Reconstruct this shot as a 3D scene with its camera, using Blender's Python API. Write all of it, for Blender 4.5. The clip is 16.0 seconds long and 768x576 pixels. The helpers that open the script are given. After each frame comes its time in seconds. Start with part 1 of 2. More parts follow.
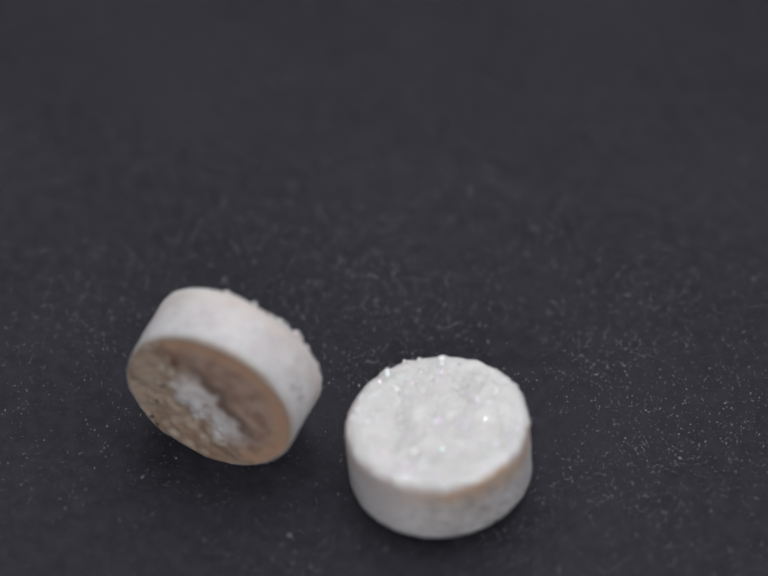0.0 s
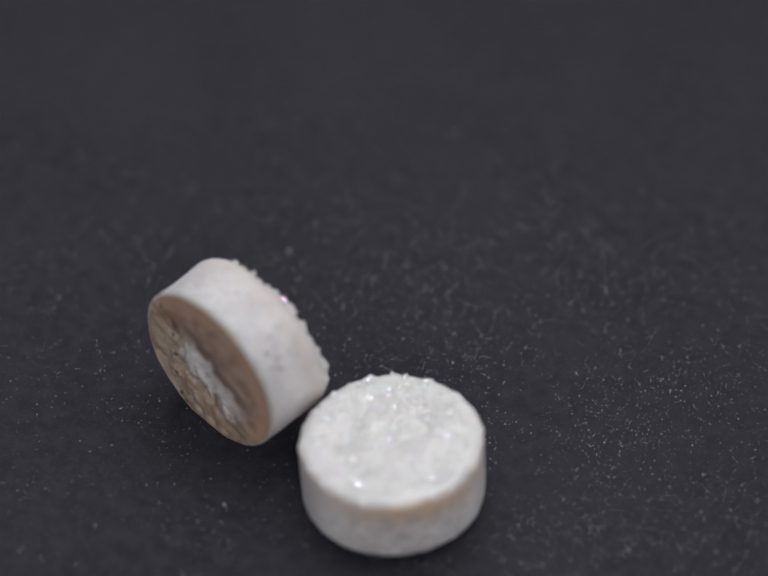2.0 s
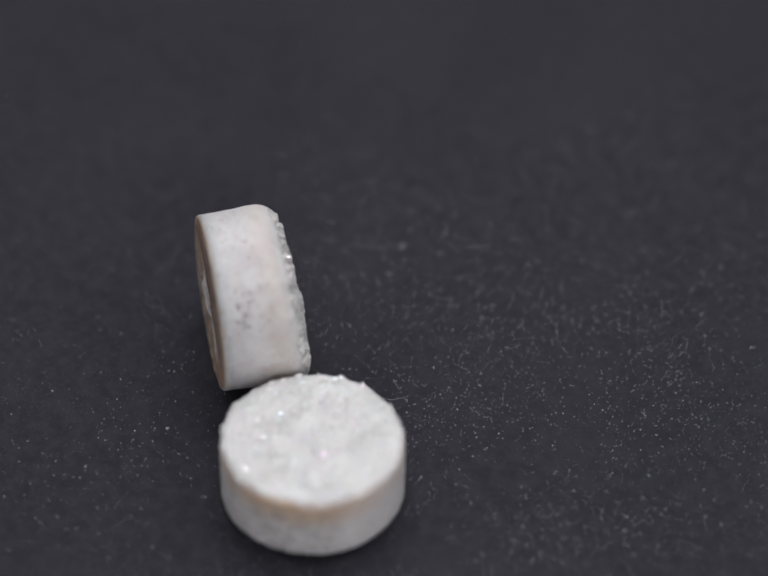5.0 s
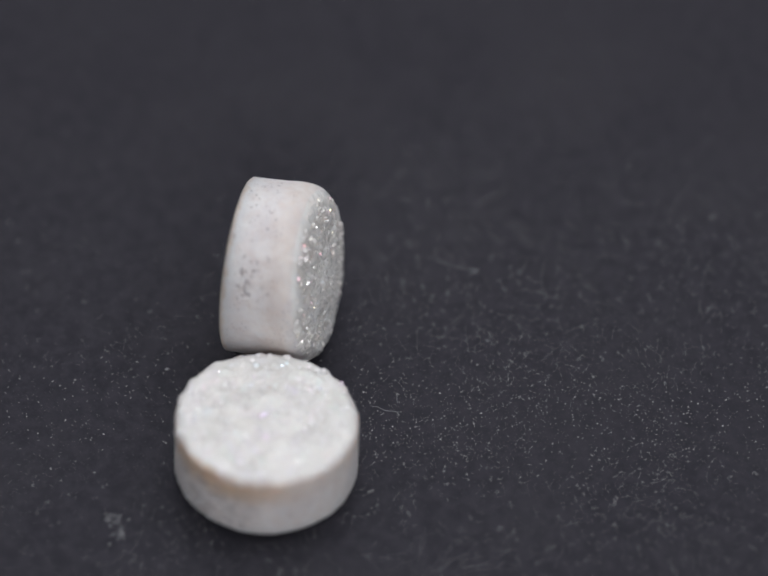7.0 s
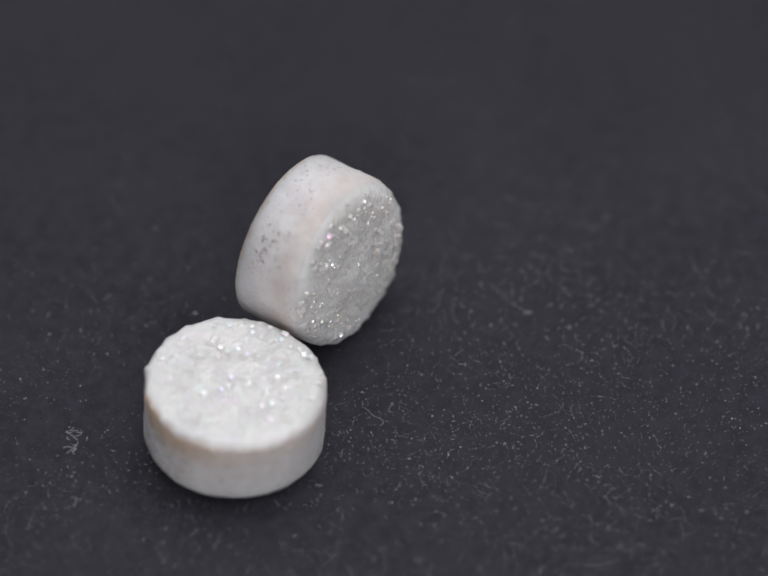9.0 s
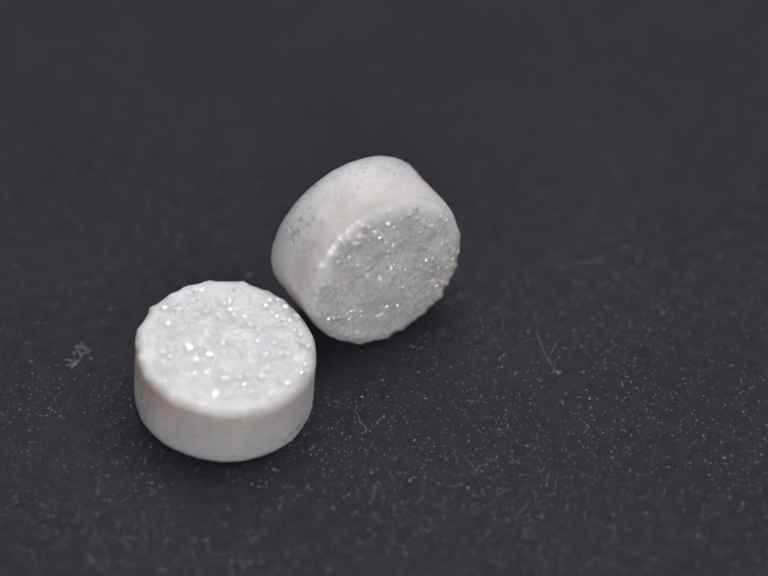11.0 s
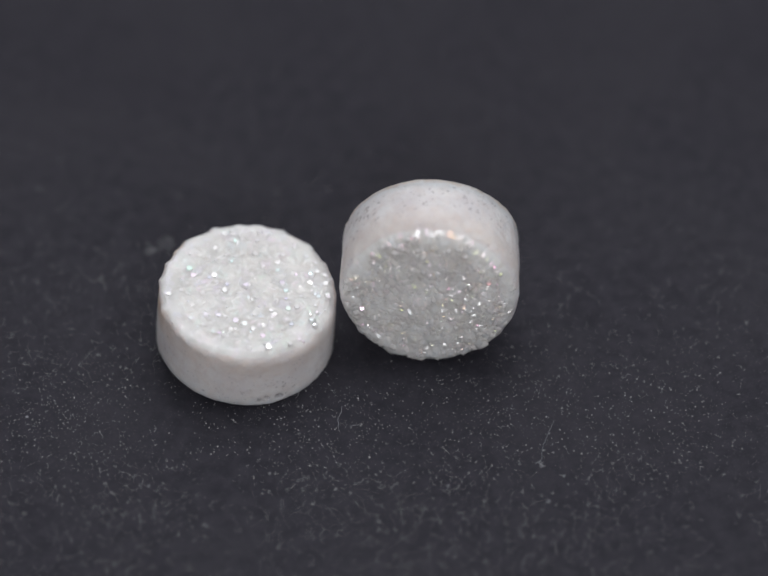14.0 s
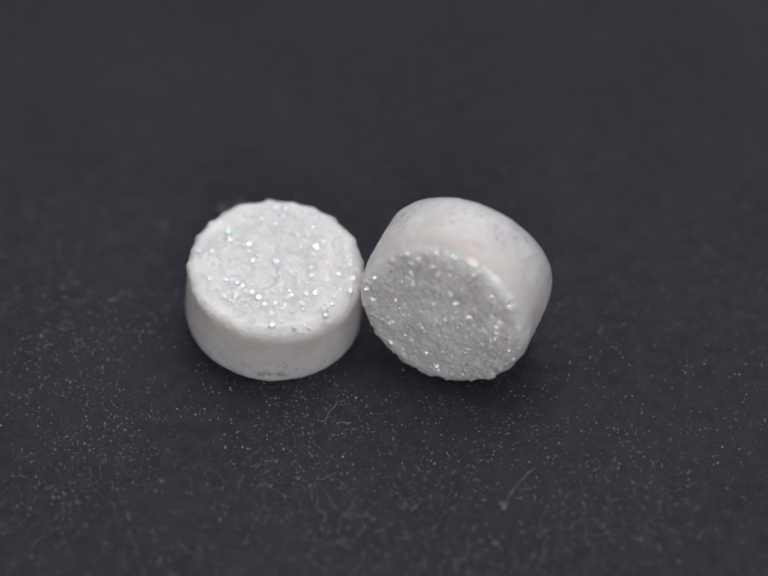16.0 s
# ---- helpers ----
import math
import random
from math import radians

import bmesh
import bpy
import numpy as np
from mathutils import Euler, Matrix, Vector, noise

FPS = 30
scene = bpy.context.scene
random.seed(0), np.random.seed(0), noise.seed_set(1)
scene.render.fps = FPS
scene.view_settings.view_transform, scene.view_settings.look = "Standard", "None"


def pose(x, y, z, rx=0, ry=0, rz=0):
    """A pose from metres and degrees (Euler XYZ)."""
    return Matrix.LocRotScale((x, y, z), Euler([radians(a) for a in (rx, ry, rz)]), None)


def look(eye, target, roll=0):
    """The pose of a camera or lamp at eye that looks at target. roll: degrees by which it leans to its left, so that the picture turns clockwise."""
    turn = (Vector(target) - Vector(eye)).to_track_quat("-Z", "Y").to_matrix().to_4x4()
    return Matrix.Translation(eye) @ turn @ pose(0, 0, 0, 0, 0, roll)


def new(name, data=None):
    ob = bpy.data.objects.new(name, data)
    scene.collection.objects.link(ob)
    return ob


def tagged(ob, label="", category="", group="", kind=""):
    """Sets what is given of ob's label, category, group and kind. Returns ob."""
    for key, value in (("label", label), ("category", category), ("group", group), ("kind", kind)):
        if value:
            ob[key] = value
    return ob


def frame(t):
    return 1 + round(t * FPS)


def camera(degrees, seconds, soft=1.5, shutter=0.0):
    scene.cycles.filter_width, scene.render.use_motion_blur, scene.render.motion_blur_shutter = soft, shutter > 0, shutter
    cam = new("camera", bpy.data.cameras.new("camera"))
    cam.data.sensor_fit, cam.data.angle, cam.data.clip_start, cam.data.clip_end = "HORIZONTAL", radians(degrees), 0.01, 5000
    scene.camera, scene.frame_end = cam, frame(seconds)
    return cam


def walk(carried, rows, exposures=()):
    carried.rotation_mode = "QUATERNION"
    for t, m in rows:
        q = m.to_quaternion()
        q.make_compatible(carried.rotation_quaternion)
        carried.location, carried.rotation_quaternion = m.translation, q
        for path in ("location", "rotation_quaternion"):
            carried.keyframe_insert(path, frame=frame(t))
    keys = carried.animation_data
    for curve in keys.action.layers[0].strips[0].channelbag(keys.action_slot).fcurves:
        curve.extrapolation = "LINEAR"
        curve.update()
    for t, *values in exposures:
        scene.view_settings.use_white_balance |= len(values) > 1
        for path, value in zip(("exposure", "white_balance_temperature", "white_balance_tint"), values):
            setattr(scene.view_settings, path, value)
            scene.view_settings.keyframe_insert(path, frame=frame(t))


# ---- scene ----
# One unit of the plan below is UNIT metres: a stone of radius 182 units is 12 mm across.
UNIT = 6.0e-3 / 182.0
CAM_UP = radians(48.34)          # the camera looks down at this angle
CAM_AWAY = 7015 * UNIT           # from the lens to the plane of the turning axis
CAM_SIDE, CAM_DROP = -56.0 * UNIT, 213.1 * UNIT


def cam_pose():
    ahead = Vector((0, math.cos(CAM_UP), -math.sin(CAM_UP)))
    up = Vector((0, math.sin(CAM_UP), math.cos(CAM_UP)))
    eye = -(ahead * CAM_AWAY + Vector((1, 0, 0)) * CAM_SIDE - up * CAM_DROP)
    return look(eye, eye + ahead)


cam = camera(12.754, 16.0, soft=1.7)
walk(cam, [(0.0, cam_pose()), (16.0, cam_pose())], exposures=[(0.0, -0.33), (4.0, -0.28), (7.0, -0.20), (16.0, -0.27)])
cam.data.dof.use_dof = True
cam.data.dof.focus_distance = 6970 * UNIT
cam.data.dof.aperture_fstop = (cam.data.lens / 1000) / 0.0122


# ---- light: a soft panel over and behind the stones; added unseen: a fill over the camera, thin bright strips for glints ----
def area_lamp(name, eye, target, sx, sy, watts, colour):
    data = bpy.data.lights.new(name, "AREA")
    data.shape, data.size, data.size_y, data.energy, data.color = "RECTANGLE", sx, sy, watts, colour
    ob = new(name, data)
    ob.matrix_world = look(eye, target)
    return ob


area_lamp("softbox_lamp", (0.06, 0.20, 0.48), (0, 0, 0), 0.40, 0.30, 0.98, (0.962, 0.967, 0.998))
# unseen fill, added to brighten the stone sides that face the camera
area_lamp("front_lamp", (0.05, -0.46, 0.33), (0, 0, 0), 0.34, 0.22, 1.02, (0.962, 0.967, 0.998))
# unseen strips, added so that more crystal facets flash
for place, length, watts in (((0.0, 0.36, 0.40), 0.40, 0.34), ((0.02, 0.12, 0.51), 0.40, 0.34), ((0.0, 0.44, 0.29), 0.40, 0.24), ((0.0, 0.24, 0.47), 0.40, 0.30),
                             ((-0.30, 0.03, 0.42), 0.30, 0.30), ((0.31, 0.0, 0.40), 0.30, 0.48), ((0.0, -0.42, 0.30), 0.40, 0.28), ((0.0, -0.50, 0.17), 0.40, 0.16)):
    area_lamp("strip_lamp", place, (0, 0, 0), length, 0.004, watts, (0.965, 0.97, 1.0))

world = bpy.data.worlds.new("world")
scene.world = world
world.use_nodes = True
world.node_tree.nodes["Background"].inputs["Color"].default_value = (0.9, 0.95, 1.0, 1)
world.node_tree.nodes["Background"].inputs["Strength"].default_value = 0.06


# ---- materials ----
class Nodes:
    """A small writer of node trees."""

    def __init__(self, name):
        self.mat = bpy.data.materials.new(name)
        self.mat.use_nodes = True
        self.tree = self.mat.node_tree
        self.bsdf = self.tree.nodes["Principled BSDF"]
        self.coord = self.tree.nodes.new("ShaderNodeTexCoord").outputs["Object"]

    def link(self, a, b):
        self.tree.links.new(a, b)

    def feed(self, socket, value):
        if isinstance(value, bpy.types.NodeSocket):
            self.link(value, socket)
        else:
            socket.default_value = value

    def noise(self, size, detail=4, rough=0.55, vector=None, distort=0.0):
        n = self.tree.nodes.new("ShaderNodeTexNoise")
        n.inputs["Scale"].default_value = 1 / size
        n.inputs["Detail"].default_value, n.inputs["Roughness"].default_value = detail, rough
        n.inputs["Distortion"].default_value = distort
        self.link(vector or self.coord, n.inputs["Vector"])
        return n.outputs["Fac"]

    def cells(self, size, out="Distance", vector=None):
        n = self.tree.nodes.new("ShaderNodeTexVoronoi")
        n.inputs["Scale"].default_value = 1 / size
        self.link(vector or self.coord, n.inputs["Vector"])
        return n.outputs[out]

    def math(self, op, a, b=0.0, c=0.0):
        n = self.tree.nodes.new("ShaderNodeMath")
        n.operation = op
        for socket, value in zip(n.inputs, (a, b, c)):
            self.feed(socket, value)
        return n.outputs[0]

    def span(self, value, a, b, lo=0.0, hi=1.0):
        n = self.tree.nodes.new("ShaderNodeMapRange")
        n.interpolation_type = "SMOOTHSTEP"
        for key, v in (("Value", value), ("From Min", a), ("From Max", b), ("To Min", lo), ("To Max", hi)):
            self.feed(n.inputs[key], v)
        return n.outputs["Result"]

    def mix(self, fac, a, b):
        n = self.tree.nodes.new("ShaderNodeMix")
        n.data_type = "RGBA"
        self.feed(n.inputs["Factor"], fac)
        for key, v in (("A", a), ("B", b)):
            sockets = [s for s in n.inputs if s.name == key and s.type == "RGBA"]
            self.feed(sockets[0], (*v, 1) if isinstance(v, tuple) else v)
        return [s for s in n.outputs if s.type == "RGBA"][0]

    def xyz(self):
        n = self.tree.nodes.new("ShaderNodeSeparateXYZ")
        self.link(self.coord, n.inputs[0])
        return n.outputs

    def stretched(self, sx, sy, sz):
        n = self.tree.nodes.new("ShaderNodeMapping")
        n.inputs["Scale"].default_value = (sx, sy, sz)
        self.link(self.coord, n.inputs["Vector"])
        return n.outputs[0]

    def bump(self, height, metres, under=None):
        n = self.tree.nodes.new("ShaderNodeBump")
        n.inputs["Strength"].default_value, n.inputs["Distance"].default_value = 1.0, metres
        self.link(height, n.inputs["Height"])
        if under:
            self.link(under, n.inputs["Normal"])
        return n.outputs[0]

    def island(self):
        return self.tree.nodes.new("ShaderNodeNewGeometry").outputs["Random Per Island"]

    def done(self, **values):
        for key, v in values.items():
            self.feed(self.bsdf.inputs[key.replace("_", " ")], (*v, 1) if isinstance(v, tuple) and len(v) == 3 and key != "Subsurface_Radius" else v)
        return self.mat


def board_material():
    n = Nodes("black_board")
    broad, fine, grain = n.noise(0.012, 3), n.noise(0.0011, 5, 0.65), n.noise(0.00016, 3, 0.7)
    colour = n.mix(n.span(fine, 0.3, 0.75), (0.0240, 0.0232, 0.0300), (0.0415, 0.0400, 0.0500))
    colour = n.mix(n.span(broad, 0.35, 0.7, 0.0, 0.3), colour, (0.0435, 0.042, 0.050))
    lot = n.tree.nodes.new("ShaderNodeSeparateColor")
    n.link(n.cells(0.00017, "Color"), lot.inputs[0])
    specks = n.math("MULTIPLY", n.span(n.cells(0.00017), 0.14, 0.30, 1.0, 0.0), n.span(lot.outputs[0], 0.5, 1.0))
    specks = n.math("MULTIPLY", specks, n.span(broad, 0.3, 0.6, 0.45, 1.0))
    colour = n.mix(specks, colour, (0.095, 0.095, 0.10))
    rough = n.span(fine, 0.2, 0.8, 0.50, 0.68)
    return n.done(Base_Color=colour, Roughness=rough, Specular_IOR_Level=0.06,
                  Normal=n.bump(grain, 0.00005, n.bump(fine, 0.00006)))


def stone_side_material(name, tan_at, tan_wide, tan_much, pale, dull, streak_at, edge_tan=0.0, through_it=0.0018):
    """The ground side of a quartz disc: milky, with a tan seam under the crystals, fine layers and pores."""
    n = Nodes(name)
    x, y, z = n.xyz()
    turn = n.math("ARCTAN2", y, x)
    broad, mid = n.noise(0.0030, 4), n.noise(0.0007, 5, 0.6)
    layers = n.noise(0.00055, 5, 0.7, n.stretched(0.35, 0.35, 3.2), 0.4)
    colour = n.mix(n.span(broad, 0.32, 0.68), pale, dull)
    colour = n.mix(n.span(mid, 0.42, 0.72, 0.0, 0.5), colour, (0.68, 0.61, 0.59))
    away = n.math("ABSOLUTE", n.math("SUBTRACT", turn, tan_at))
    near = n.span(away, tan_wide * 0.25, tan_wide, 1.0, 0.0)
    level = n.math("ADD", z, n.math("MULTIPLY", n.math("SUBTRACT", broad, 0.5), 0.0018))
    seam = n.math("MULTIPLY", n.span(level, 70 * UNIT, 116 * UNIT), n.span(level, 124 * UNIT, 158 * UNIT, 1.0, 0.0))
    seam = n.math("MULTIPLY", seam, n.math("ADD", n.math("MULTIPLY", near, tan_much), 0.14))
    colour = n.mix(seam, colour, (0.60, 0.41, 0.25))
    worn = n.span(n.math("ABSOLUTE", n.math("SUBTRACT", turn, streak_at)), 0.35, 0.95, 1.0, 0.0)
    worn = n.math("MULTIPLY", worn, n.span(z, 92 * UNIT, 112 * UNIT, 1.0, 0.0))
    colour = n.mix(n.math("MULTIPLY", worn, n.span(layers, 0.48, 0.66, 0.0, 0.75)), colour, (0.40, 0.33, 0.29))
    colour = n.mix(n.span(n.math("ADD", z, n.math("MULTIPLY", n.math("SUBTRACT", mid, 0.5), 0.0008)), 0.0, 16 * UNIT, edge_tan, 0.0), colour, (0.58, 0.40, 0.28))
    pores = n.math("MULTIPLY", n.span(n.cells(0.00028), 0.16, 0.30, 1.0, 0.0), n.span(n.noise(0.0016, 3), 0.48, 0.62))
    colour = n.mix(n.math("MULTIPLY", pores, 0.44), colour, (0.38, 0.345, 0.36))
    hole = n.tree.nodes.new("ShaderNodeAttribute")
    hole.attribute_name = "pore"
    fine = n.noise(0.00018, 3, 0.7)
    # hollow depth darkens the colour: painted shade of the pits together with their dirt
    pit_shade_dirt = n.math("MULTIPLY", hole.outputs["Fac"], n.span(fine, 0.35, 0.6, 0.35, 0.9))
    colour = n.mix(pit_shade_dirt, colour, (0.33, 0.295, 0.305))
    colour = n.mix(n.span(fine, 0.58, 0.75, 0.0, 0.28), colour, (0.45, 0.42, 0.42))
    mid = n.math("ADD", mid, n.math("MULTIPLY", fine, 0.5))
    height = n.math("ADD", mid, n.math("MULTIPLY", n.math("MULTIPLY", worn, layers), 1.6))
    height = n.math("SUBTRACT", height, pores)
    return n.done(Base_Color=colour, Roughness=n.span(broad, 0.3, 0.7, 0.48, 0.66), Subsurface_Weight=1.0,
                  Subsurface_Radius=(1.0, 0.92, 0.86), Subsurface_Scale=through_it, Normal=n.bump(height, 0.00010))


def crystal_material(name, pale, dull, film, glow, coat, gloss, hue_from, hue_wide, rough):
    """Druzy quartz with a thin iridescent coating, a little different from facet to facet."""
    n = Nodes(name)
    mark = n.tree.nodes.new("ShaderNodeAttribute")
    mark.attribute_name = "lot"
    info = n.tree.nodes.new("ShaderNodeObjectInfo").outputs["Random"]
    lot = n.math("FRACT", n.math("ADD", mark.outputs["Fac"], n.math("MULTIPLY", info, 13.0)))
    broad, mid = n.noise(0.0028, 4), n.noise(0.0008, 4, 0.6)
    colour = n.mix(n.span(broad, 0.32, 0.7), pale, dull)
    colour = n.mix(n.span(mid, 0.5, 0.75, 0.0, 0.3), colour, (0.84, 0.77, 0.72))
    hue = n.tree.nodes.new("ShaderNodeHueSaturation")
    n.feed(hue.inputs["Hue"], n.math("FRACT", n.math("ADD", n.math("MULTIPLY", lot, hue_wide), hue_from)))
    hue.inputs["Color"].default_value = (1.0, 0.25, 0.25, 1)
    tint = n.mix(n.span(n.math("FRACT", n.math("MULTIPLY", lot, 37.0)), 0.35, 1.0, 0.0, film), (1.0, 1.0, 1.0), hue.outputs[0])
    return n.done(Base_Color=colour, Roughness=n.span(n.math("FRACT", n.math("MULTIPLY", lot, 91.0)), 0.0, 1.0, *rough), IOR=coat,
                  Specular_IOR_Level=gloss, Specular_Tint=tint, Subsurface_Weight=glow, Subsurface_Radius=(1.0, 0.96, 0.92), Subsurface_Scale=0.0020)


def back_material():
    """The sawn back of the standing stone: tan rind, brown matrix, a white quartz vein and rough pale lumps."""
    n = Nodes("brown_matrix")
    x, y, z = n.xyz()
    broad, mid, fine = n.noise(0.0030, 1.5), n.noise(0.0013, 5, 0.6), n.noise(0.0003, 3)
    wave = n.math("MULTIPLY", n.math("SUBTRACT", broad, 0.5), 0.0034)
    across = n.math("ADD", n.math("ADD", n.math("MULTIPLY", x, -0.58), n.math("MULTIPLY", y, 0.81)), wave)
    along = n.math("ADD", n.math("MULTIPLY", x, 0.81), n.math("MULTIPLY", y, 0.58))
    radius = n.math("SQRT", n.math("ADD", n.math("MULTIPLY", x, x), n.math("MULTIPLY", y, y)))
    brown = n.mix(n.span(mid, 0.36, 0.64), (0.36, 0.228, 0.172), (0.55, 0.395, 0.32))
    brown = n.mix(n.span(fine, 0.62, 0.72, 0.0, 0.5), brown, (0.10, 0.075, 0.06))
    rind = n.span(n.math("ADD", radius, n.math("MULTIPLY", wave, 0.35)), 124 * UNIT, 158 * UNIT)
    brown = n.mix(n.math("MULTIPLY", rind, 0.8), brown, (0.63, 0.385, 0.26))
    patch = n.math("ADD", n.math("POWER", n.math("ADD", n.math("MULTIPLY", x, 1 / UNIT), -112.0), 2.0), n.math("POWER", n.math("ADD", n.math("MULTIPLY", y, 1 / UNIT), -62.0), 2.0))
    patch = n.math("MULTIPLY", n.span(patch, 200.0, 1500.0, 1.0, 0.0), n.span(mid, 0.38, 0.58, 0.35, 0.9))
    brown = n.mix(patch, brown, (0.17, 0.09, 0.06))
    streak = n.math("MULTIPLY", n.span(across, 4 * UNIT, 24 * UNIT), n.span(across, 36 * UNIT, 66 * UNIT, 1.0, 0.0))
    streak = n.math("MULTIPLY", streak, n.span(n.math("ABSOLUTE", along), 60 * UNIT, 140 * UNIT, 0.8, 0.0))
    brown = n.mix(n.math("MULTIPLY", streak, n.span(mid, 0.3, 0.6, 0.45, 1.0)), brown, (0.15, 0.105, 0.085))
    clump = n.cells(0.0011)
    lumps = n.mix(n.span(clump, 0.15, 0.6), (0.63, 0.53, 0.43), (0.37, 0.255, 0.185))
    lumps = n.mix(n.span(broad, 0.42, 0.62), lumps, (0.48, 0.37, 0.29))
    ragged = n.math("ADD", across, n.math("MULTIPLY", n.math("SUBTRACT", mid, 0.5), 0.0044))
    colour = n.mix(n.span(ragged, -26 * UNIT, 0 * UNIT), lumps, brown)
    middle = n.math("ABSOLUTE", n.math("ADD", along, 18 * UNIT))
    vein = n.math("MULTIPLY", n.span(n.math("ABSOLUTE", n.math("ADD", ragged, 20 * UNIT)), 20 * UNIT, 44 * UNIT, 1.0, 0.0), n.span(middle, 50 * UNIT, 118 * UNIT, 1.0, 0.0))
    colour = n.mix(n.math("MULTIPLY", vein, n.span(mid, 0.28, 0.52, 0.35, 1.0)), colour, (0.80, 0.76, 0.755))
    holes = n.math("MULTIPLY", n.span(n.cells(0.0010), 0.10, 0.24, 1.0, 0.0), n.span(n.noise(0.0021, 2), 0.5, 0.6))
    colour = n.mix(n.math("MULTIPLY", holes, 0.8), colour, (0.10, 0.08, 0.07))
    height = n.math("SUBTRACT", n.math("ADD", mid, n.math("MULTIPLY", fine, 0.4)), n.math("MULTIPLY", holes, 0.8))
    return n.done(Base_Color=colour, Roughness=0.62, Normal=n.bump(height, 0.00016))


def plain(name, colour, rough, size=0.02):
    n = Nodes(name)
    shade = n.mix(n.noise(size, 4), tuple(c * 0.85 for c in colour), tuple(min(1.0, c * 1.1) for c in colour))
    return n.done(Base_Color=shade, Roughness=rough)


def dust_material():
    n = Nodes("pale_dust")
    return n.done(Base_Color=n.mix(n.island(), (0.22, 0.22, 0.22), (0.75, 0.73, 0.71)), Roughness=0.3)


BOARD = board_material()
SIDE_A = stone_side_material("stone_side_warm", -0.87, 1.25, 0.58, (0.81, 0.78, 0.77), (0.73, 0.695, 0.70), -0.95)
SIDE_B = stone_side_material("stone_side_pale", -2.6, 0.9, 0.10, (0.79, 0.77, 0.768), (0.68, 0.65, 0.662), 9.0, 0.75)
FACE_A = crystal_material("druzy_white", (0.785, 0.77, 0.75), (0.71, 0.70, 0.68), 1.0, 1.0, 1.5, 0.45, 0.88, 0.5, (0.07, 0.30))
FACE_B = crystal_material("druzy_grey", (0.95, 0.935, 0.915), (0.80, 0.785, 0.765), 1.0, 1.0, 1.65, 1.0, 0.36, 0.36, (0.05, 0.12))
POINT_A = crystal_material("quartz_point", (0.96, 0.945, 0.94), (0.90, 0.885, 0.88), 1.0, 0.0, 1.8, 1.0, 0.88, 0.5, (0.06, 0.12))
POINT_B = crystal_material("quartz_point_grey", (0.82, 0.80, 0.78), (0.68, 0.665, 0.65), 1.0, 0.0, 1.8, 1.0, 0.36, 0.36, (0.06, 0.12))
BACK = back_material()
DUST = dust_material()
LINT = plain("pale_lint", (0.27, 0.275, 0.29), 0.6, 0.0005)
TABLE = plain("grey_table", (0.10, 0.10, 0.105), 0.6)
# grey of the added enclosure, set by how much light it should bounce
WALL = plain("enclosure_grey", (0.30, 0.30, 0.31), 0.9, 0.05)


# ---- the turning: seconds, degrees clockwise seen from above, and the slight play of the pivot in units ----
TURN = ((0, 0, 2.0, 1.8), (1.5, 16.59, 3.6, 4.5), (3, 33.28, -3.0, -4.0), (4.2, 46.87, -2.0, 1.5), (6.3, 71.22, 1.0, -1.6), (7.5, 85.03, -2.4, 0.0),
        (9.2, 104.52, -2.8, 6.6), (11.3, 128.49, 0.6, -2.8), (12.5, 142.23, -2.6, -3.0), (14, 159.42, 0.0, -2.2), (15, 170.87, -0.6, 0.6),
        (15.6, 177.60, 1.2, 1.8), (16, 177.85, 1.0, 0.0))
STEPS = [i * 0.5 for i in range(32)] + [15.6, 15.8, 16.0]


def turned(t):
    times = [row[0] for row in TURN]
    angle, x, y = (float(np.interp(t, times, [row[k] for row in TURN])) for k in (1, 2, 3))
    return pose(x * UNIT, y * UNIT, 0, 0, 0, -angle)


# ---- mesh helpers ----
def solid(name, bm, material, parent=None, label="", smooth=True):
    me = bpy.data.meshes.new(name)
    bm.to_mesh(me)
    bm.free()
    for p in me.polygons:
        p.use_smooth = smooth
    me.materials.append(material)
    ob = new(name, me)
    ob.parent = parent
    return tagged(ob, label)


def part(name, bm, material, parent, label="", smooth=True):
    return solid(name, bm, material, parent, label, smooth)


def slab(x0, x1, y0, y1, z0, z1):
    bm = bmesh.new()
    bmesh.ops.create_cube(bm, size=1)
    for v in bm.verts:
        v.co = Vector(((x0 + x1) / 2 + v.co.x * (x1 - x0), (y0 + y1) / 2 + v.co.y * (y1 - y0), (z0 + z1) / 2 + v.co.z * (z1 - z0)))
    return bm


def rings(bm, rows, close_first=False, close_last=False):
    """Skin a stack of closed rings of places."""
    made = [[bm.verts.new(p) for p in row] for row in rows]
    count = len(made[0])
    for a, b in zip(made, made[1:]):
        for i in range(count):
            j = (i + 1) % count
            bm.faces.new((a[i], a[j], b[j], b[i]))
    if close_first:
        bm.faces.new(list(reversed(made[0])))
    if close_last:
        bm.faces.new(made[-1])
    return made


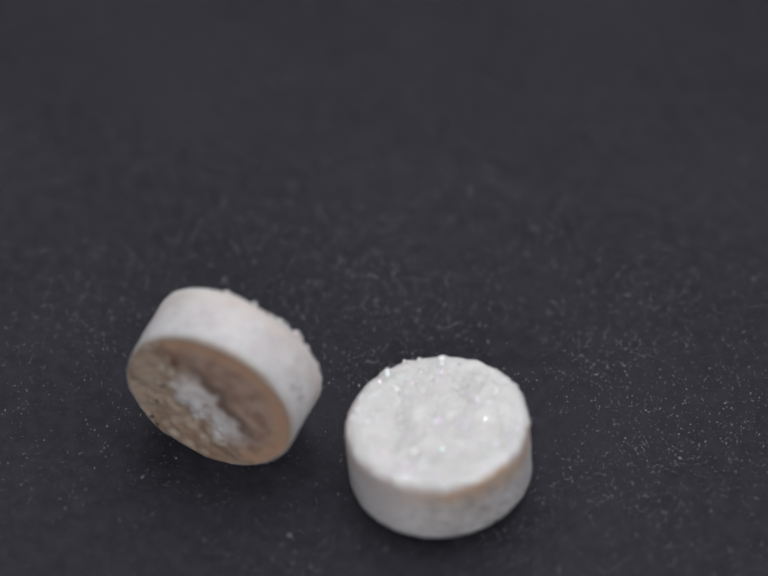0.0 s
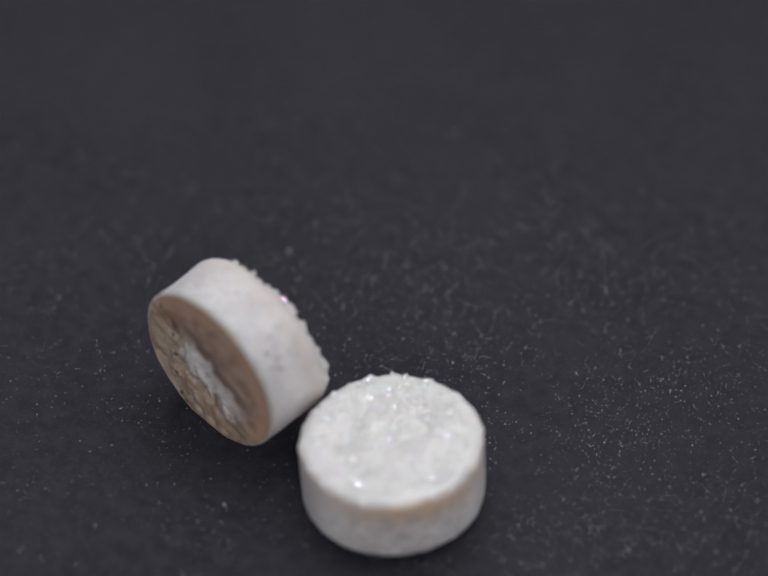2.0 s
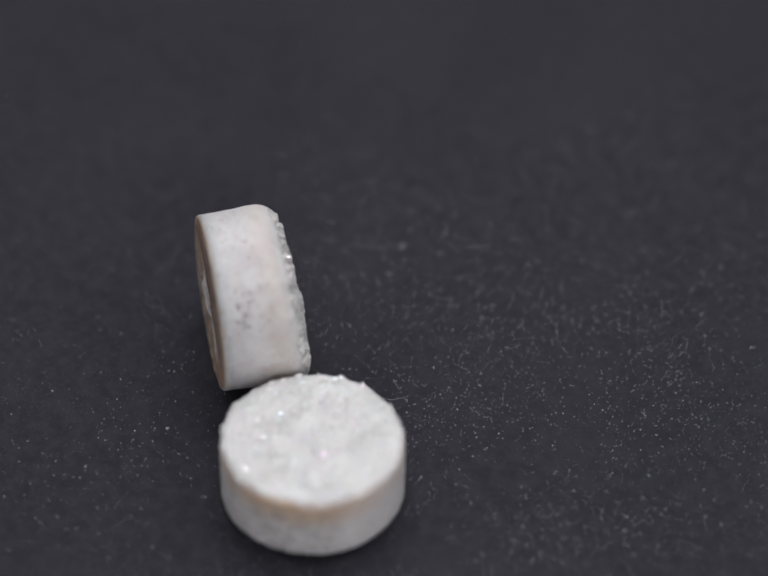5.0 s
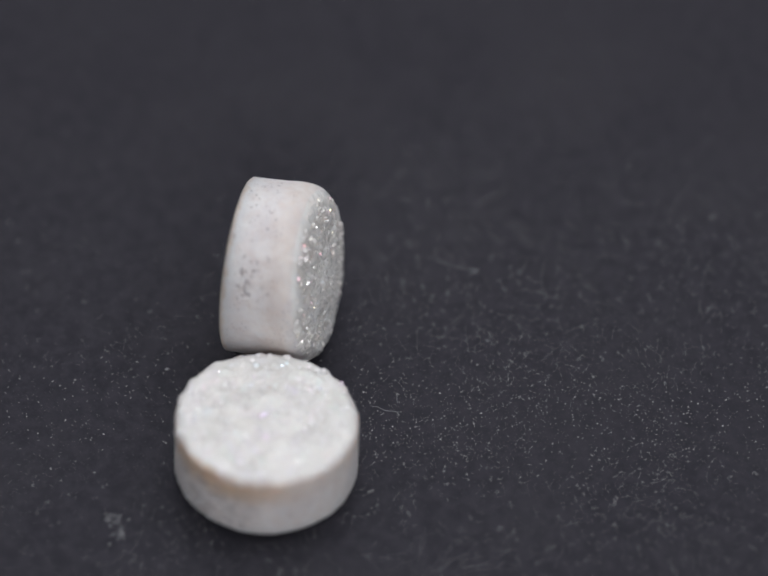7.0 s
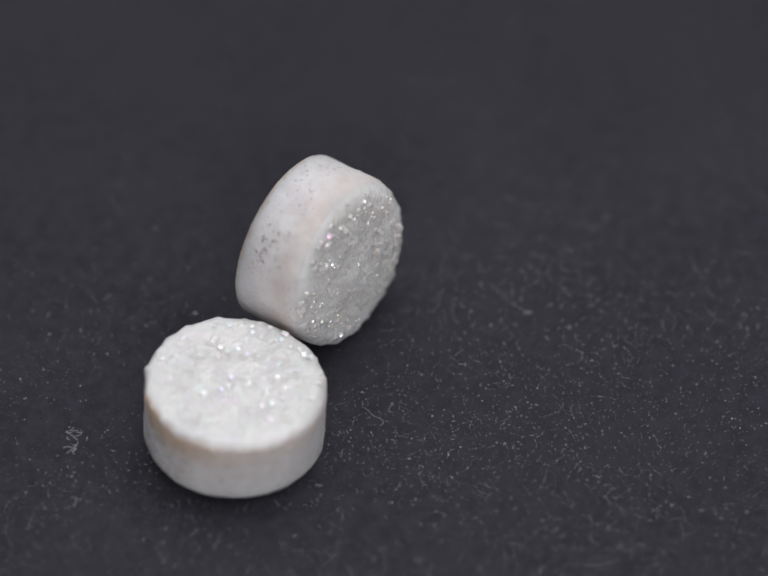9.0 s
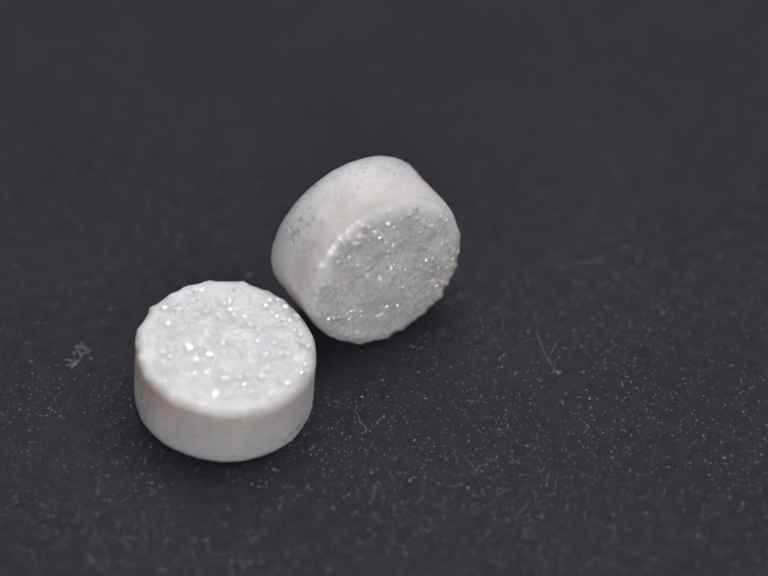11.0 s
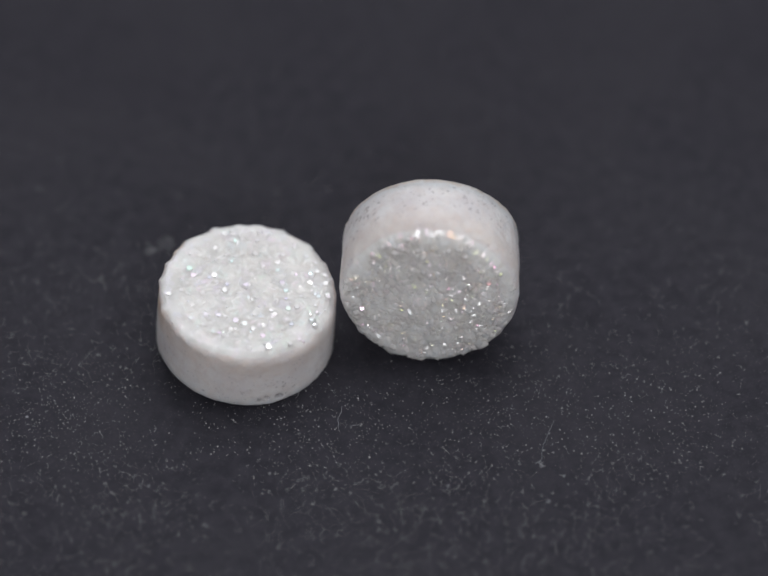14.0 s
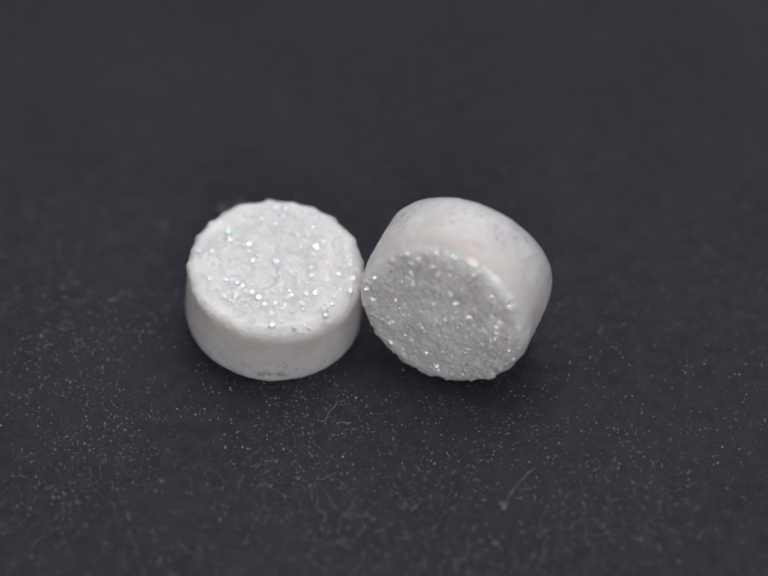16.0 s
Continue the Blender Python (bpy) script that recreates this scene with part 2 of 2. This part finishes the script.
# ---- structure: table, and unseen plain grey walls and roof added to close the place ----
def structure():
    tagged(solid("floor", slab(-0.6, 0.6, -0.6, 0.6, -0.03, -0.004), TABLE, smooth=False), "plain dark grey table under the black board", "table", kind="structure")
    for name, box in (("wall_north", (-0.6, 0.6, 0.6, 0.62, -0.03, 0.8)), ("wall_south", (-0.6, 0.6, -0.62, -0.6, -0.03, 0.8)),
                      ("wall_east", (0.6, 0.62, -0.62, 0.62, -0.03, 0.8)), ("wall_west", (-0.62, -0.6, -0.62, 0.62, -0.03, 0.8))):
        tagged(solid(name, slab(*box), WALL, smooth=False), "plain grey wall, unseen, added to close the place", "wall", kind="structure")
    tagged(solid("ceiling", slab(-0.62, 0.62, -0.62, 0.62, 0.802, 0.82), WALL, smooth=False), "plain grey roof, unseen, added to close the place", "ceiling", kind="structure")


def board():
    bm = bmesh.new()
    radius, n = 0.085, 128
    rows = []
    for r, z in ((radius - 0.0004, -0.004), (radius, -0.0036), (radius, -0.0004), (radius - 0.0004, 0.0), (0.06, 0.0), (0.03, 0.0), (0.001, 0.0)):
        rows.append([(r * math.cos(2 * math.pi * i / n), r * math.sin(2 * math.pi * i / n), z) for i in range(n)])
    rings(bm, rows, True, True)
    bmesh.ops.recalc_face_normals(bm, faces=bm.faces)
    ob = solid("turntable_board", bm, BOARD, smooth=False)
    return tagged(ob, "matte black turntable board, slowly turning, dusted with pale specks", "turntable")


# ---- stones ----
def bumps(x, y, z, size):
    return noise.fractal(Vector((x, y, z)) / size, 0.8, 2.0, 4)


def pits_for(rng, groups):
    """Pores on a stone's side: (turn, height, width, depth)."""
    made = []
    for count, a0, a1, h0, h1, w0, w1 in groups:
        for _ in range(count):
            w = rng.uniform(w0, w1)
            made.append((rng.uniform(a0, a1), rng.uniform(h0, h1) * UNIT, w * UNIT, w * UNIT * rng.uniform(0.5, 1.2), rng.uniform(0.55, 1.7), rng.uniform(-0.8, 0.8)))
    return made


def crystal_bed(spec, rng):
    """Tilted, flat-topped six-sided points that crowd the face: centre, top, facets, tip tilt and a lot number."""
    reach, cell, grid = (spec["front"] - 2) * UNIT, 24 * UNIT, {}
    for _ in range(spec["tries"]):
        a, r = rng.uniform(0, 2 * math.pi), reach * math.sqrt(rng.random())
        x, y = r * math.cos(a), r * math.sin(a)
        key = (int(x // cell), int(y // cell))
        room = rng.uniform(*spec["room"]) * UNIT
        if any((px - x) ** 2 + (py - y) ** 2 < room ** 2 for i in (-1, 0, 1) for j in (-1, 0, 1) for px, py, *_ in grid.get((key[0] + i, key[1] + j), ())):
            continue
        turn = rng.uniform(0, math.pi / 3)
        facets = [(math.cos(turn + k * math.pi / 3), math.sin(turn + k * math.pi / 3), rng.uniform(*spec["steep"])) for k in range(6)]
        tip = (rng.gauss(0, spec["tilt"]), rng.gauss(0, spec["tilt"]))
        grid.setdefault(key, []).append((x, y, rng.uniform(0, spec["lift"]) * UNIT, facets, tip, rng.uniform(0.2, 2.2) * UNIT, rng.random()))
    return grid, cell


def bed_height(bed, x, y):
    """Height of the bed over the face, and the lot of the crystal that stands there."""
    grid, cell = bed
    best, lot = -9.0, 0.0
    i0, j0 = int(x // cell), int(y // cell)
    for i in (i0 - 1, i0, i0 + 1):
        for j in (j0 - 1, j0, j0 + 1):
            for cx, cy, top, facets, tip, flat, mark in grid.get((i, j), ()):
                dx, dy = x - cx, y - cy
                h = top - max(s * (fx * dx + fy * dy) for fx, fy, s in facets)
                h = min(h, top - flat + tip[0] * dx + tip[1] * dy)
                if h > best:
                    best, lot = h, mark
    return max(best, -6 * UNIT), lot


def stone_body(spec, pits, face_height, bed):
    """The whole quartz body as one closed skin: recess for the back, side with pores, shoulder, crystal face."""
    n, levels, inner = 420, 46, 84
    rb, rf, th, seed = spec["back"] * UNIT, spec["front"] * UNIT, spec["thick"] * UNIT, spec["seed"]
    shoulder = spec["shoulder"] * UNIT
    rows, deep, lots = [], [], []
    for r, z in ((0.02 * rb, spec["recess"] * UNIT), (0.5 * rb, spec["recess"] * UNIT), (rb - 7 * UNIT, spec["recess"] * UNIT), (rb - 6 * UNIT, 0.0)):
        row = []
        for i in range(n):
            a = 2 * math.pi * i / n
            q = spec["cut"](a, 0.0, rb) / rb
            row.append((r * q * math.cos(a), r * q * math.sin(a), z))
        rows.append(row)
        deep += [0.0] * n
        lots += [0.0] * n
    for k in range(levels + 7):
        row = []
        for i in range(n):
            a = 2 * math.pi * i / n
            bend, round_edge = 0.0, shoulder * (1 + spec["soft"][0] * max(0.0, math.cos(a - spec["soft"][1])))
            if k <= levels:
                f = k / levels
                r, z = rb + (rf - rb) * f, f * (th - round_edge)
                edge = min(1.0, z / (5 * UNIT))
                r -= (1 - edge) ** 2 * 4 * UNIT
            else:
                bend = (k - levels) / 6
                b = bend * math.pi / 2
                r, z = rf - round_edge * (1 - math.cos(b)), th - round_edge + round_edge * math.sin(b)
            x, y = r * math.cos(a), r * math.sin(a)
            r += (bumps(x + seed, y, z, 0.0042) * spec["wave"] + bumps(x, y + seed, z, 0.0007) * spec["grit"]) * UNIT
            if z > th * 0.82:
                r += max(0.0, noise.noise(Vector((x, y, z * 0.5 + seed)) / 0.0008)) * spec["knobs"] * UNIT * min(1.0, (z / th - 0.82) / 0.12)
            hollow = 0.0
            if spec["layers"] and z < 112 * UNIT:
                w = max(0.0, 1 - abs(a - 2 * math.pi * (a > math.pi) + 0.98) / 0.85) ** 0.7
                ridge = bumps(x * 0.45, y * 0.45, z * 3.6, 0.0011)
                gap = max(0.0, bumps(x * 1.3, y * 1.3, z * 4.6 + 7, 0.0010) - 0.06)
                r -= w * (max(0.0, ridge) * 3.0 + gap * 11.0) * UNIT
                hollow = w * min(0.6, gap * 3.5)
            for pa, pz, pw, pd, wide, slant in pits:
                da = (a - pa + math.pi) % (2 * math.pi) - math.pi
                if abs(da) < 0.15:
                    d = math.hypot((da * r + slant * (z - pz)) * wide, (z - pz)) / pw
                    if d < 3.5:
                        hollow = max(hollow, 0.16 * (1 - d / 3.5))
                    if d < 1:
                        r -= pd * (1 - d * d) ** 0.5
                        hollow = max(hollow, 1 - d * 0.6)
            r = spec["cut"](a, z, r)
            deep.append(min(1.0, hollow * 1.6))
            x, y = r * math.cos(a), r * math.sin(a)
            h, mark = bed_height(bed, x, y) if bend > 0 else (0.0, 0.0)
            lots.append(mark)
            row.append((x, y, z + h * bend ** 2))
        rows.append(row)
    rim = [math.hypot(p[0], p[1]) for p in rows[-1]]
    for k in range(1, inner + 1):
        f = 1 - k / inner * 0.985
        row = []
        for i in range(n):
            a = 2 * math.pi * i / n
            x, y = rim[i] * f * math.cos(a), rim[i] * f * math.sin(a)
            h, mark = bed_height(bed, x, y)
            lots.append(mark)
            row.append((x, y, face_height(x, y, f) + h))
        rows.append(row)
        deep += [0.0] * n
    bm = bmesh.new()
    rings(bm, rows, True, True)
    bmesh.ops.recalc_face_normals(bm, faces=bm.faces)
    pore, lot = bm.verts.layers.float.new("pore"), bm.faces.layers.float.new("lot")
    bm.verts.index_update()
    for v, d in zip(bm.verts, deep):
        v[pore] = d
    first = (4 + levels + spec["face_from"]) * n
    for fc in bm.faces:
        low = min(v.index for v in fc.verts)
        fc[lot] = lots[low]
        fc.material_index = 1 if low >= first else 0
        fc.smooth = fc.material_index == 0
    return bm


def stone_disc(spec, inner, height, count=130, steps=34, down=False):
    """A round face of the stone with its own relief; height(x, y) is in metres."""
    n = count
    rows = []
    for k in range(steps + 1):
        f = 1 - k / steps * 0.985
        row = []
        for i in range(n):
            a = 2 * math.pi * i / n
            r = spec["cut"](a, 0.0 if down else spec["thick"] * UNIT, inner) * f
            x, y = r * math.cos(a), r * math.sin(a)
            row.append((x, y, height(x, y, f)))
        rows.append(row)
    bm = bmesh.new()
    rings(bm, rows, False, True)
    bmesh.ops.recalc_face_normals(bm, faces=bm.faces)
    want = -1 if down else 1
    if sum(fc.normal.z for fc in bm.faces) * want < 0:
        bmesh.ops.reverse_faces(bm, faces=bm.faces)
    return bm


def quartz_points(rng):
    """A few shapes of single quartz point, one unit in radius."""
    made = []
    for _ in range(7):
        bm = bmesh.new()
        rows = []
        tall, flat = rng.uniform(0.3, 0.7), rng.uniform(0.3, 0.75)
        for r, z in ((1.0, -0.9), (0.97, tall * 0.25), (flat, tall)):
            rows.append([(r * rng.uniform(0.85, 1.1) * math.cos(i * math.pi / 3), r * rng.uniform(0.85, 1.1) * math.sin(i * math.pi / 3), z) for i in range(6)])
        rings(bm, rows, True, True)
        bmesh.ops.recalc_face_normals(bm, faces=bm.faces)
        me = bpy.data.meshes.new("crystal")
        bm.to_mesh(me)
        bm.free()
        made.append(me)
    return made


def add_points(top, spec, face_height, bed, rng, skew):
    """Single larger crystals on the face and along its rim, each a part of the stone."""
    shapes = quartz_points(rng)
    for me in shapes:
        me.materials.append(spec["point_mat"])
    rim = (spec["front"] - spec["shoulder"] * 0.5) * UNIT
    for k in range(spec["points"] + spec["rim_points"]):
        a = rng.uniform(0, 2 * math.pi)
        if k < spec["points"]:
            r, size = rim * 0.96 * math.sqrt(rng.random()), (spec["point_size"][0] + (spec["point_size"][1] - spec["point_size"][0]) * rng.random() ** 1.6) * UNIT
        else:
            r, size = rim * rng.uniform(0.88, 1.0), rng.uniform(*spec["rim_size"]) * UNIT
        x, y = r * math.cos(a), r * math.sin(a)
        z = face_height(x, y, min(1.0, r / rim)) + bed_height(bed, x, y)[0] * 0.5 - size * rng.uniform(0.2, 0.55)
        if k >= spec["points"]:
            if spec["broken"] and math.sin(a) > 0.25:
                continue
            z -= spec["shoulder"] * 0.1 * UNIT
        tilt, way = abs(rng.gauss(0, spec["point_lean"])), rng.uniform(0, 2 * math.pi)
        ob = new("crystal", shapes[rng.randrange(len(shapes))])
        ob.parent = top
        place = skew(Vector((x, y, z)))
        ob.matrix_basis = Matrix.LocRotScale(place, Euler((tilt * math.cos(way), tilt * math.sin(way), rng.uniform(0, 6.28))), Vector((size, size, size)))


def stone(name, spec, pits, rng, skew=lambda p: p.copy()):
    """A round druzy quartz cabochon: ground side, crystal face and sawn back."""
    top = new(name)
    th, seed = spec["thick"] * UNIT, spec["seed"]

    def face_height(x, y, f):
        fall = max(0.0, (f - 0.82) / 0.18) ** 2
        return th + (bumps(x, y, seed, 0.0026) * spec["relief"] + spec["dome"] * (1 - f * f)) * UNIT * (1 - fall) - 0.5 * UNIT * (1 - fall)

    def back_height(x, y, f):
        across = -0.58 * x + 0.81 * y + bumps(x, y, 3.1, 0.002) * 10 * UNIT
        rough = 1 / (1 + math.exp((across / UNIT + 10) / 8)) if spec["broken"] else 0.0
        return (0.3 + spec["broken"] * rough * max(0.0, 1 - f) ** 0.3 * (1.6 * bumps(x, y, seed + 5, 0.0030) + 0.35 * bumps(x, y, seed + 8, 0.0009))) * UNIT

    bed = crystal_bed(spec, rng)
    me = bpy.data.meshes.new("body")
    bm = stone_body(spec, pits, face_height, bed)
    bm.to_mesh(me)
    bm.free()
    me.materials.append(spec["side_mat"])
    me.materials.append(spec["face_mat"])
    body = new("body", me)
    body.parent = top
    tagged(body, spec["side_label"])
    if spec["back_mat"]:
        part("back", stone_disc(spec, (spec["back"] - 5) * UNIT, back_height, 320, 80, True), spec["back_mat"], top, spec["back_label"])
    for child in top.children:
        for v in child.data.vertices:
            v.co = skew(v.co)
    add_points(top, spec, face_height, bed, rng, skew)
    return top


def wedge(base_turn, front):
    """A skew of the straight stone by which its face takes its own centre and tilt, apart from the back."""
    inv = base_turn.inverted()
    centre = inv @ Vector(front[0])
    axes = inv.to_3x3() @ standing(front[1], front[2]).to_3x3()
    th = SPEC_B["thick"] * UNIT

    def skew(p):
        f = min(1.0, max(0.0, p.z / th))
        return Vector((p.x, p.y, min(p.z, 0.0))) * (1 - f) + (centre + axes @ Vector((p.x, p.y, max(0.0, p.z - th)))) * f
    return skew


def no_cut(a, z, r):
    return r


def chipped(a, z, r):
    """The lower edge of the standing stone is broken a little flat."""
    low = -math.pi / 2
    d = (a - low + math.pi) % (2 * math.pi) - math.pi
    if abs(d) < 0.6:
        limit = (170 + 4 * z / (142 * UNIT)) * UNIT / math.cos(d)
        if r > limit:
            r = limit + (r - limit) * 0.1
    low_side = max(0.0, math.cos(a + 0.85) - 0.2) * max(0.0, 1 - z / (55 * UNIT))
    if low_side > 0:
        r -= low_side * (3.0 + 9.0 * max(0.0, noise.noise(Vector((a * 4.2, z / (30 * UNIT), 2.0))))) * UNIT
    return r


# the flat stone: its foot, its slight lean, its size
SPEC_A = dict(layers=True, back=182.0, front=181.0, thick=153, recess=0, seed=1.7, shoulder=18, soft=(0.8, 2.3), face_from=3, wave=1.8, grit=1.0, knobs=9.0, relief=9.0, dome=2.0, broken=0,
              tries=9000, room=(7, 15), steep=(0.05, 0.18), tilt=0.12, lift=1.0, points=230, point_size=(2.0, 9.0), point_lean=0.19, rim_points=14, rim_size=(3, 6),
              cut=no_cut, side_mat=SIDE_A, face_mat=FACE_A, point_mat=POINT_A, back_mat=None,
              side_label="milky quartz body with tan seam and sparkling crystal face", back_label="")
SPEC_B = dict(layers=False, back=180.0, front=182.0, thick=158, recess=16, seed=6.3, shoulder=32, soft=(0.6, 1.57), face_from=3, wave=2.5, grit=1.2, knobs=11.0, relief=8.0, dome=9.0, broken=9,
              tries=9000, room=(8, 16), steep=(0.3, 0.8), tilt=0.26, lift=4.2, points=300, point_size=(3, 9), point_lean=0.38, rim_points=200, rim_size=(5, 12),
              cut=chipped, side_mat=SIDE_B, face_mat=FACE_B, point_mat=POINT_B, back_mat=BACK,
              side_label="pale porous quartz body with greyish sparkling crystal face",
              back_label="rough brown back with tan rind and white vein")


def lean_to(az, el):
    """Turn that lays local z along the way (az, el), keeping local x as near to world x as it goes."""
    n = Vector((math.cos(radians(el)) * math.cos(radians(az)), math.cos(radians(el)) * math.sin(radians(az)), math.sin(radians(el))))
    return Vector((0, 0, 1)).rotation_difference(n).to_matrix().to_4x4()


def standing(az, el):
    """Local z is the face's normal, local x runs level, local y up the disc."""
    az, el = radians(az), radians(el)
    n = Vector((math.cos(el) * math.cos(az), math.cos(el) * math.sin(az), math.sin(el)))
    u = Vector((-math.sin(az), math.cos(az), 0))
    v = n.cross(u)
    return Matrix((u, v, n)).transposed().to_4x4()


PLACE_A = Matrix.Translation(Vector((166.6, -213.1, 13.2)) * UNIT) @ lean_to(139.4, 85.6)
PLACE_B = Matrix.Translation(Vector((-238.8, -196.6, 173.7)) * UNIT) @ standing(67.5, -0.1)
FRONT_B = (Vector((-171.0, -38.5, 183.0)) * UNIT, 66.1, 8.1)
ROLL_WAY = Vector((math.sin(radians(67.5)), -math.cos(radians(67.5)), 0))


def rolled(units):
    """The standing stone, rolled back along its edge by so many units from where it comes to rest."""
    return Matrix.Translation(ROLL_WAY * (-units * UNIT)) @ PLACE_B @ pose(0, 0, 0, 0, 0, math.degrees(units / 176.0))


# ---- dust and lint on the board ----
def dust(rng):
    verts, faces = [], []
    for _ in range(88000):
        x, y = rng.uniform(-1250, 1250), rng.uniform(-1250, 1250)
        bare = max(0.0, math.cos(math.atan2(y, x) + 2.1)) ** 0.5
        if math.hypot(x, y) > 1250 - 650 * rng.random() or rng.random() < 0.75 * bare:
            continue
        if noise.noise(Vector((x, y, 0)) / 240) + 0.5 * noise.noise(Vector((x, y, 9)) / 60) < rng.uniform(-0.75, 0.35):
            continue
        s = 0.4 + 0.75 * rng.random() ** 3
        k = len(verts)
        m = Euler([rng.uniform(0, 6.28) for _ in range(3)]).to_matrix()
        for q in ((1, 1, 1), (1, -1, -1), (-1, 1, -1), (-1, -1, 1)):
            d = m @ Vector(q) * s * rng.uniform(0.5, 1.3)
            verts.append(((x + d.x) * UNIT, (y + d.y) * UNIT, max(0.1, d.z + s * 0.7) * UNIT))
        faces += [(k, k + 1, k + 2), (k, k + 3, k + 1), (k, k + 2, k + 3), (k + 1, k + 3, k + 2)]
    me = bpy.data.meshes.new("dust")
    me.from_pydata(verts, [], faces)
    me.materials.append(DUST)
    return tagged(new("dust", me), "fine pale dust specks scattered over the black board", "dust", kind="stuff")


def tube(bm, path, radius):
    """A thin fibre along a path."""
    rows = []
    for i, p in enumerate(path):
        d = (path[min(i + 1, len(path) - 1)] - path[max(i - 1, 0)]).normalized()
        s = d.cross(Vector((0, 0, 1))).normalized()
        u = s.cross(d)
        r = radius * (0.4 if i in (0, len(path) - 1) else 1.0)
        rows.append([p + (s * math.cos(a) + u * math.sin(a)) * r for a in (0, 1.26, 2.51, 3.77, 5.03)])
    rings(bm, rows, True, True)


def fibre(x, y, way, length, curl, radius, rng, strands=1, spread=6):
    bm = bmesh.new()
    for _ in range(strands):
        p = Vector((x + rng.uniform(-spread, spread) * (strands > 1), y + rng.uniform(-spread, spread) * (strands > 1), radius * 1.0))
        a, path = radians(way) + (rng.uniform(-1.5, 1.5) if strands > 1 else 0), []
        for i in range(9):
            path.append(p * UNIT)
            a += rng.uniform(-curl, curl)
            p = p + Vector((math.cos(a), math.sin(a), 0)) * length / 8
            p.z = radius + abs(math.sin(i * 1.3)) * radius * 1.2
        tube(bm, path, radius * UNIT)
    bmesh.ops.recalc_face_normals(bm, faces=bm.faces)
    return tagged(solid("lint", bm, LINT), "pale curled lint fibre lying on the black board", "lint", "lint on the board")


def grain(x, y, size, rng):
    bm = bmesh.new()
    bmesh.ops.create_icosphere(bm, subdivisions=2, radius=1)
    for v in bm.verts:
        k = 1 + 0.35 * noise.noise(v.co * 1.7 + Vector((x, y, 0)))
        v.co = Vector((x + v.co.x * size * k, y + v.co.y * size * k, size * 0.6 + v.co.z * size * 0.6 * k)) * UNIT
    return tagged(solid("dust_grain", bm, LINT, smooth=False), "single pale grain of dust on the black board", "dust grain", "dust grains on the board")


structure()
BOARD_THING = board()
RNG = random.Random(11)
PITS_A = pits_for(RNG, ((7, -1.78, -1.55, 55, 95, 2.5, 5), (26, -1.5, -0.4, 12, 88, 1.6, 3.2), (3, 1.4, 1.75, 12, 28, 5, 8), (6, 1.3, 2.2, 20, 60, 1.6, 3), (30, -3.1, 3.1, 10, 110, 1.4, 2.4)))
PITS_B = pits_for(RNG, ((13, 2.36, 2.66, 26, 70, 2.6, 5.4), (14, 2.2, 2.72, 24, 100, 1.6, 3.0), (16, 1.4, 2.25, 24, 100, 1.4, 2.8), (24, 0.6, 1.4, 18, 84, 1.2, 2.6), (10, -3.1, 3.1, 15, 110, 1.0, 1.8)))
STONE_A = tagged(stone("druzy_stone", SPEC_A, PITS_A, RNG), "white druzy quartz disc lying flat on the black board, crystals up", "stone", "druzy stones")
STONE_B = tagged(stone("druzy_stone", SPEC_B, PITS_B, RNG, wedge(PLACE_B, FRONT_B)), "druzy quartz disc with brown back, standing on its edge", "stone", "druzy stones")
LYING = [dust(RNG),
         fibre(235, -536, 40, 15, 0.7, 0.8, RNG, 9, 11), fibre(266, -522, 20, 14, 0.7, 0.8, RNG, 9, 11),
         fibre(42, 22, 92, 64, 0.45, 0.5, RNG), fibre(44, 78, 160, 24, 0.6, 0.5, RNG),
         fibre(-285, 298, -123, 112, 0.22, 0.35, RNG), fibre(-284, 298, 120, 14, 0.9, 0.7, RNG, 4, 5),
         grain(-132, -371, 3.6, RNG), grain(648, -175, 3.2, RNG), grain(-260, 398, 2.8, RNG), grain(-87, 292, 2.2, RNG),
         grain(92, 626, 2.3, RNG), grain(235, 136, 2.0, RNG), grain(472, 82, 2.2, RNG), grain(-313, 349, 2.2, RNG)]


def motions():
    """Everything turns with the board; the standing stone first rolls up against the flat one."""
    walk(BOARD_THING, [(t, turned(t)) for t in STEPS])
    walk(STONE_A, [(t, turned(t) @ PLACE_A) for t in STEPS])
    rows = [(t, turned(t) @ rolled(u)) for t, u in ((0.0, 58), (0.1, 46), (0.2, 0), (0.3, 0))]
    walk(STONE_B, rows + [(t, turned(t) @ PLACE_B) for t in STEPS if t > 0.4])
    for ob in LYING:
        walk(ob, [(t, turned(t)) for t in STEPS])


motions()
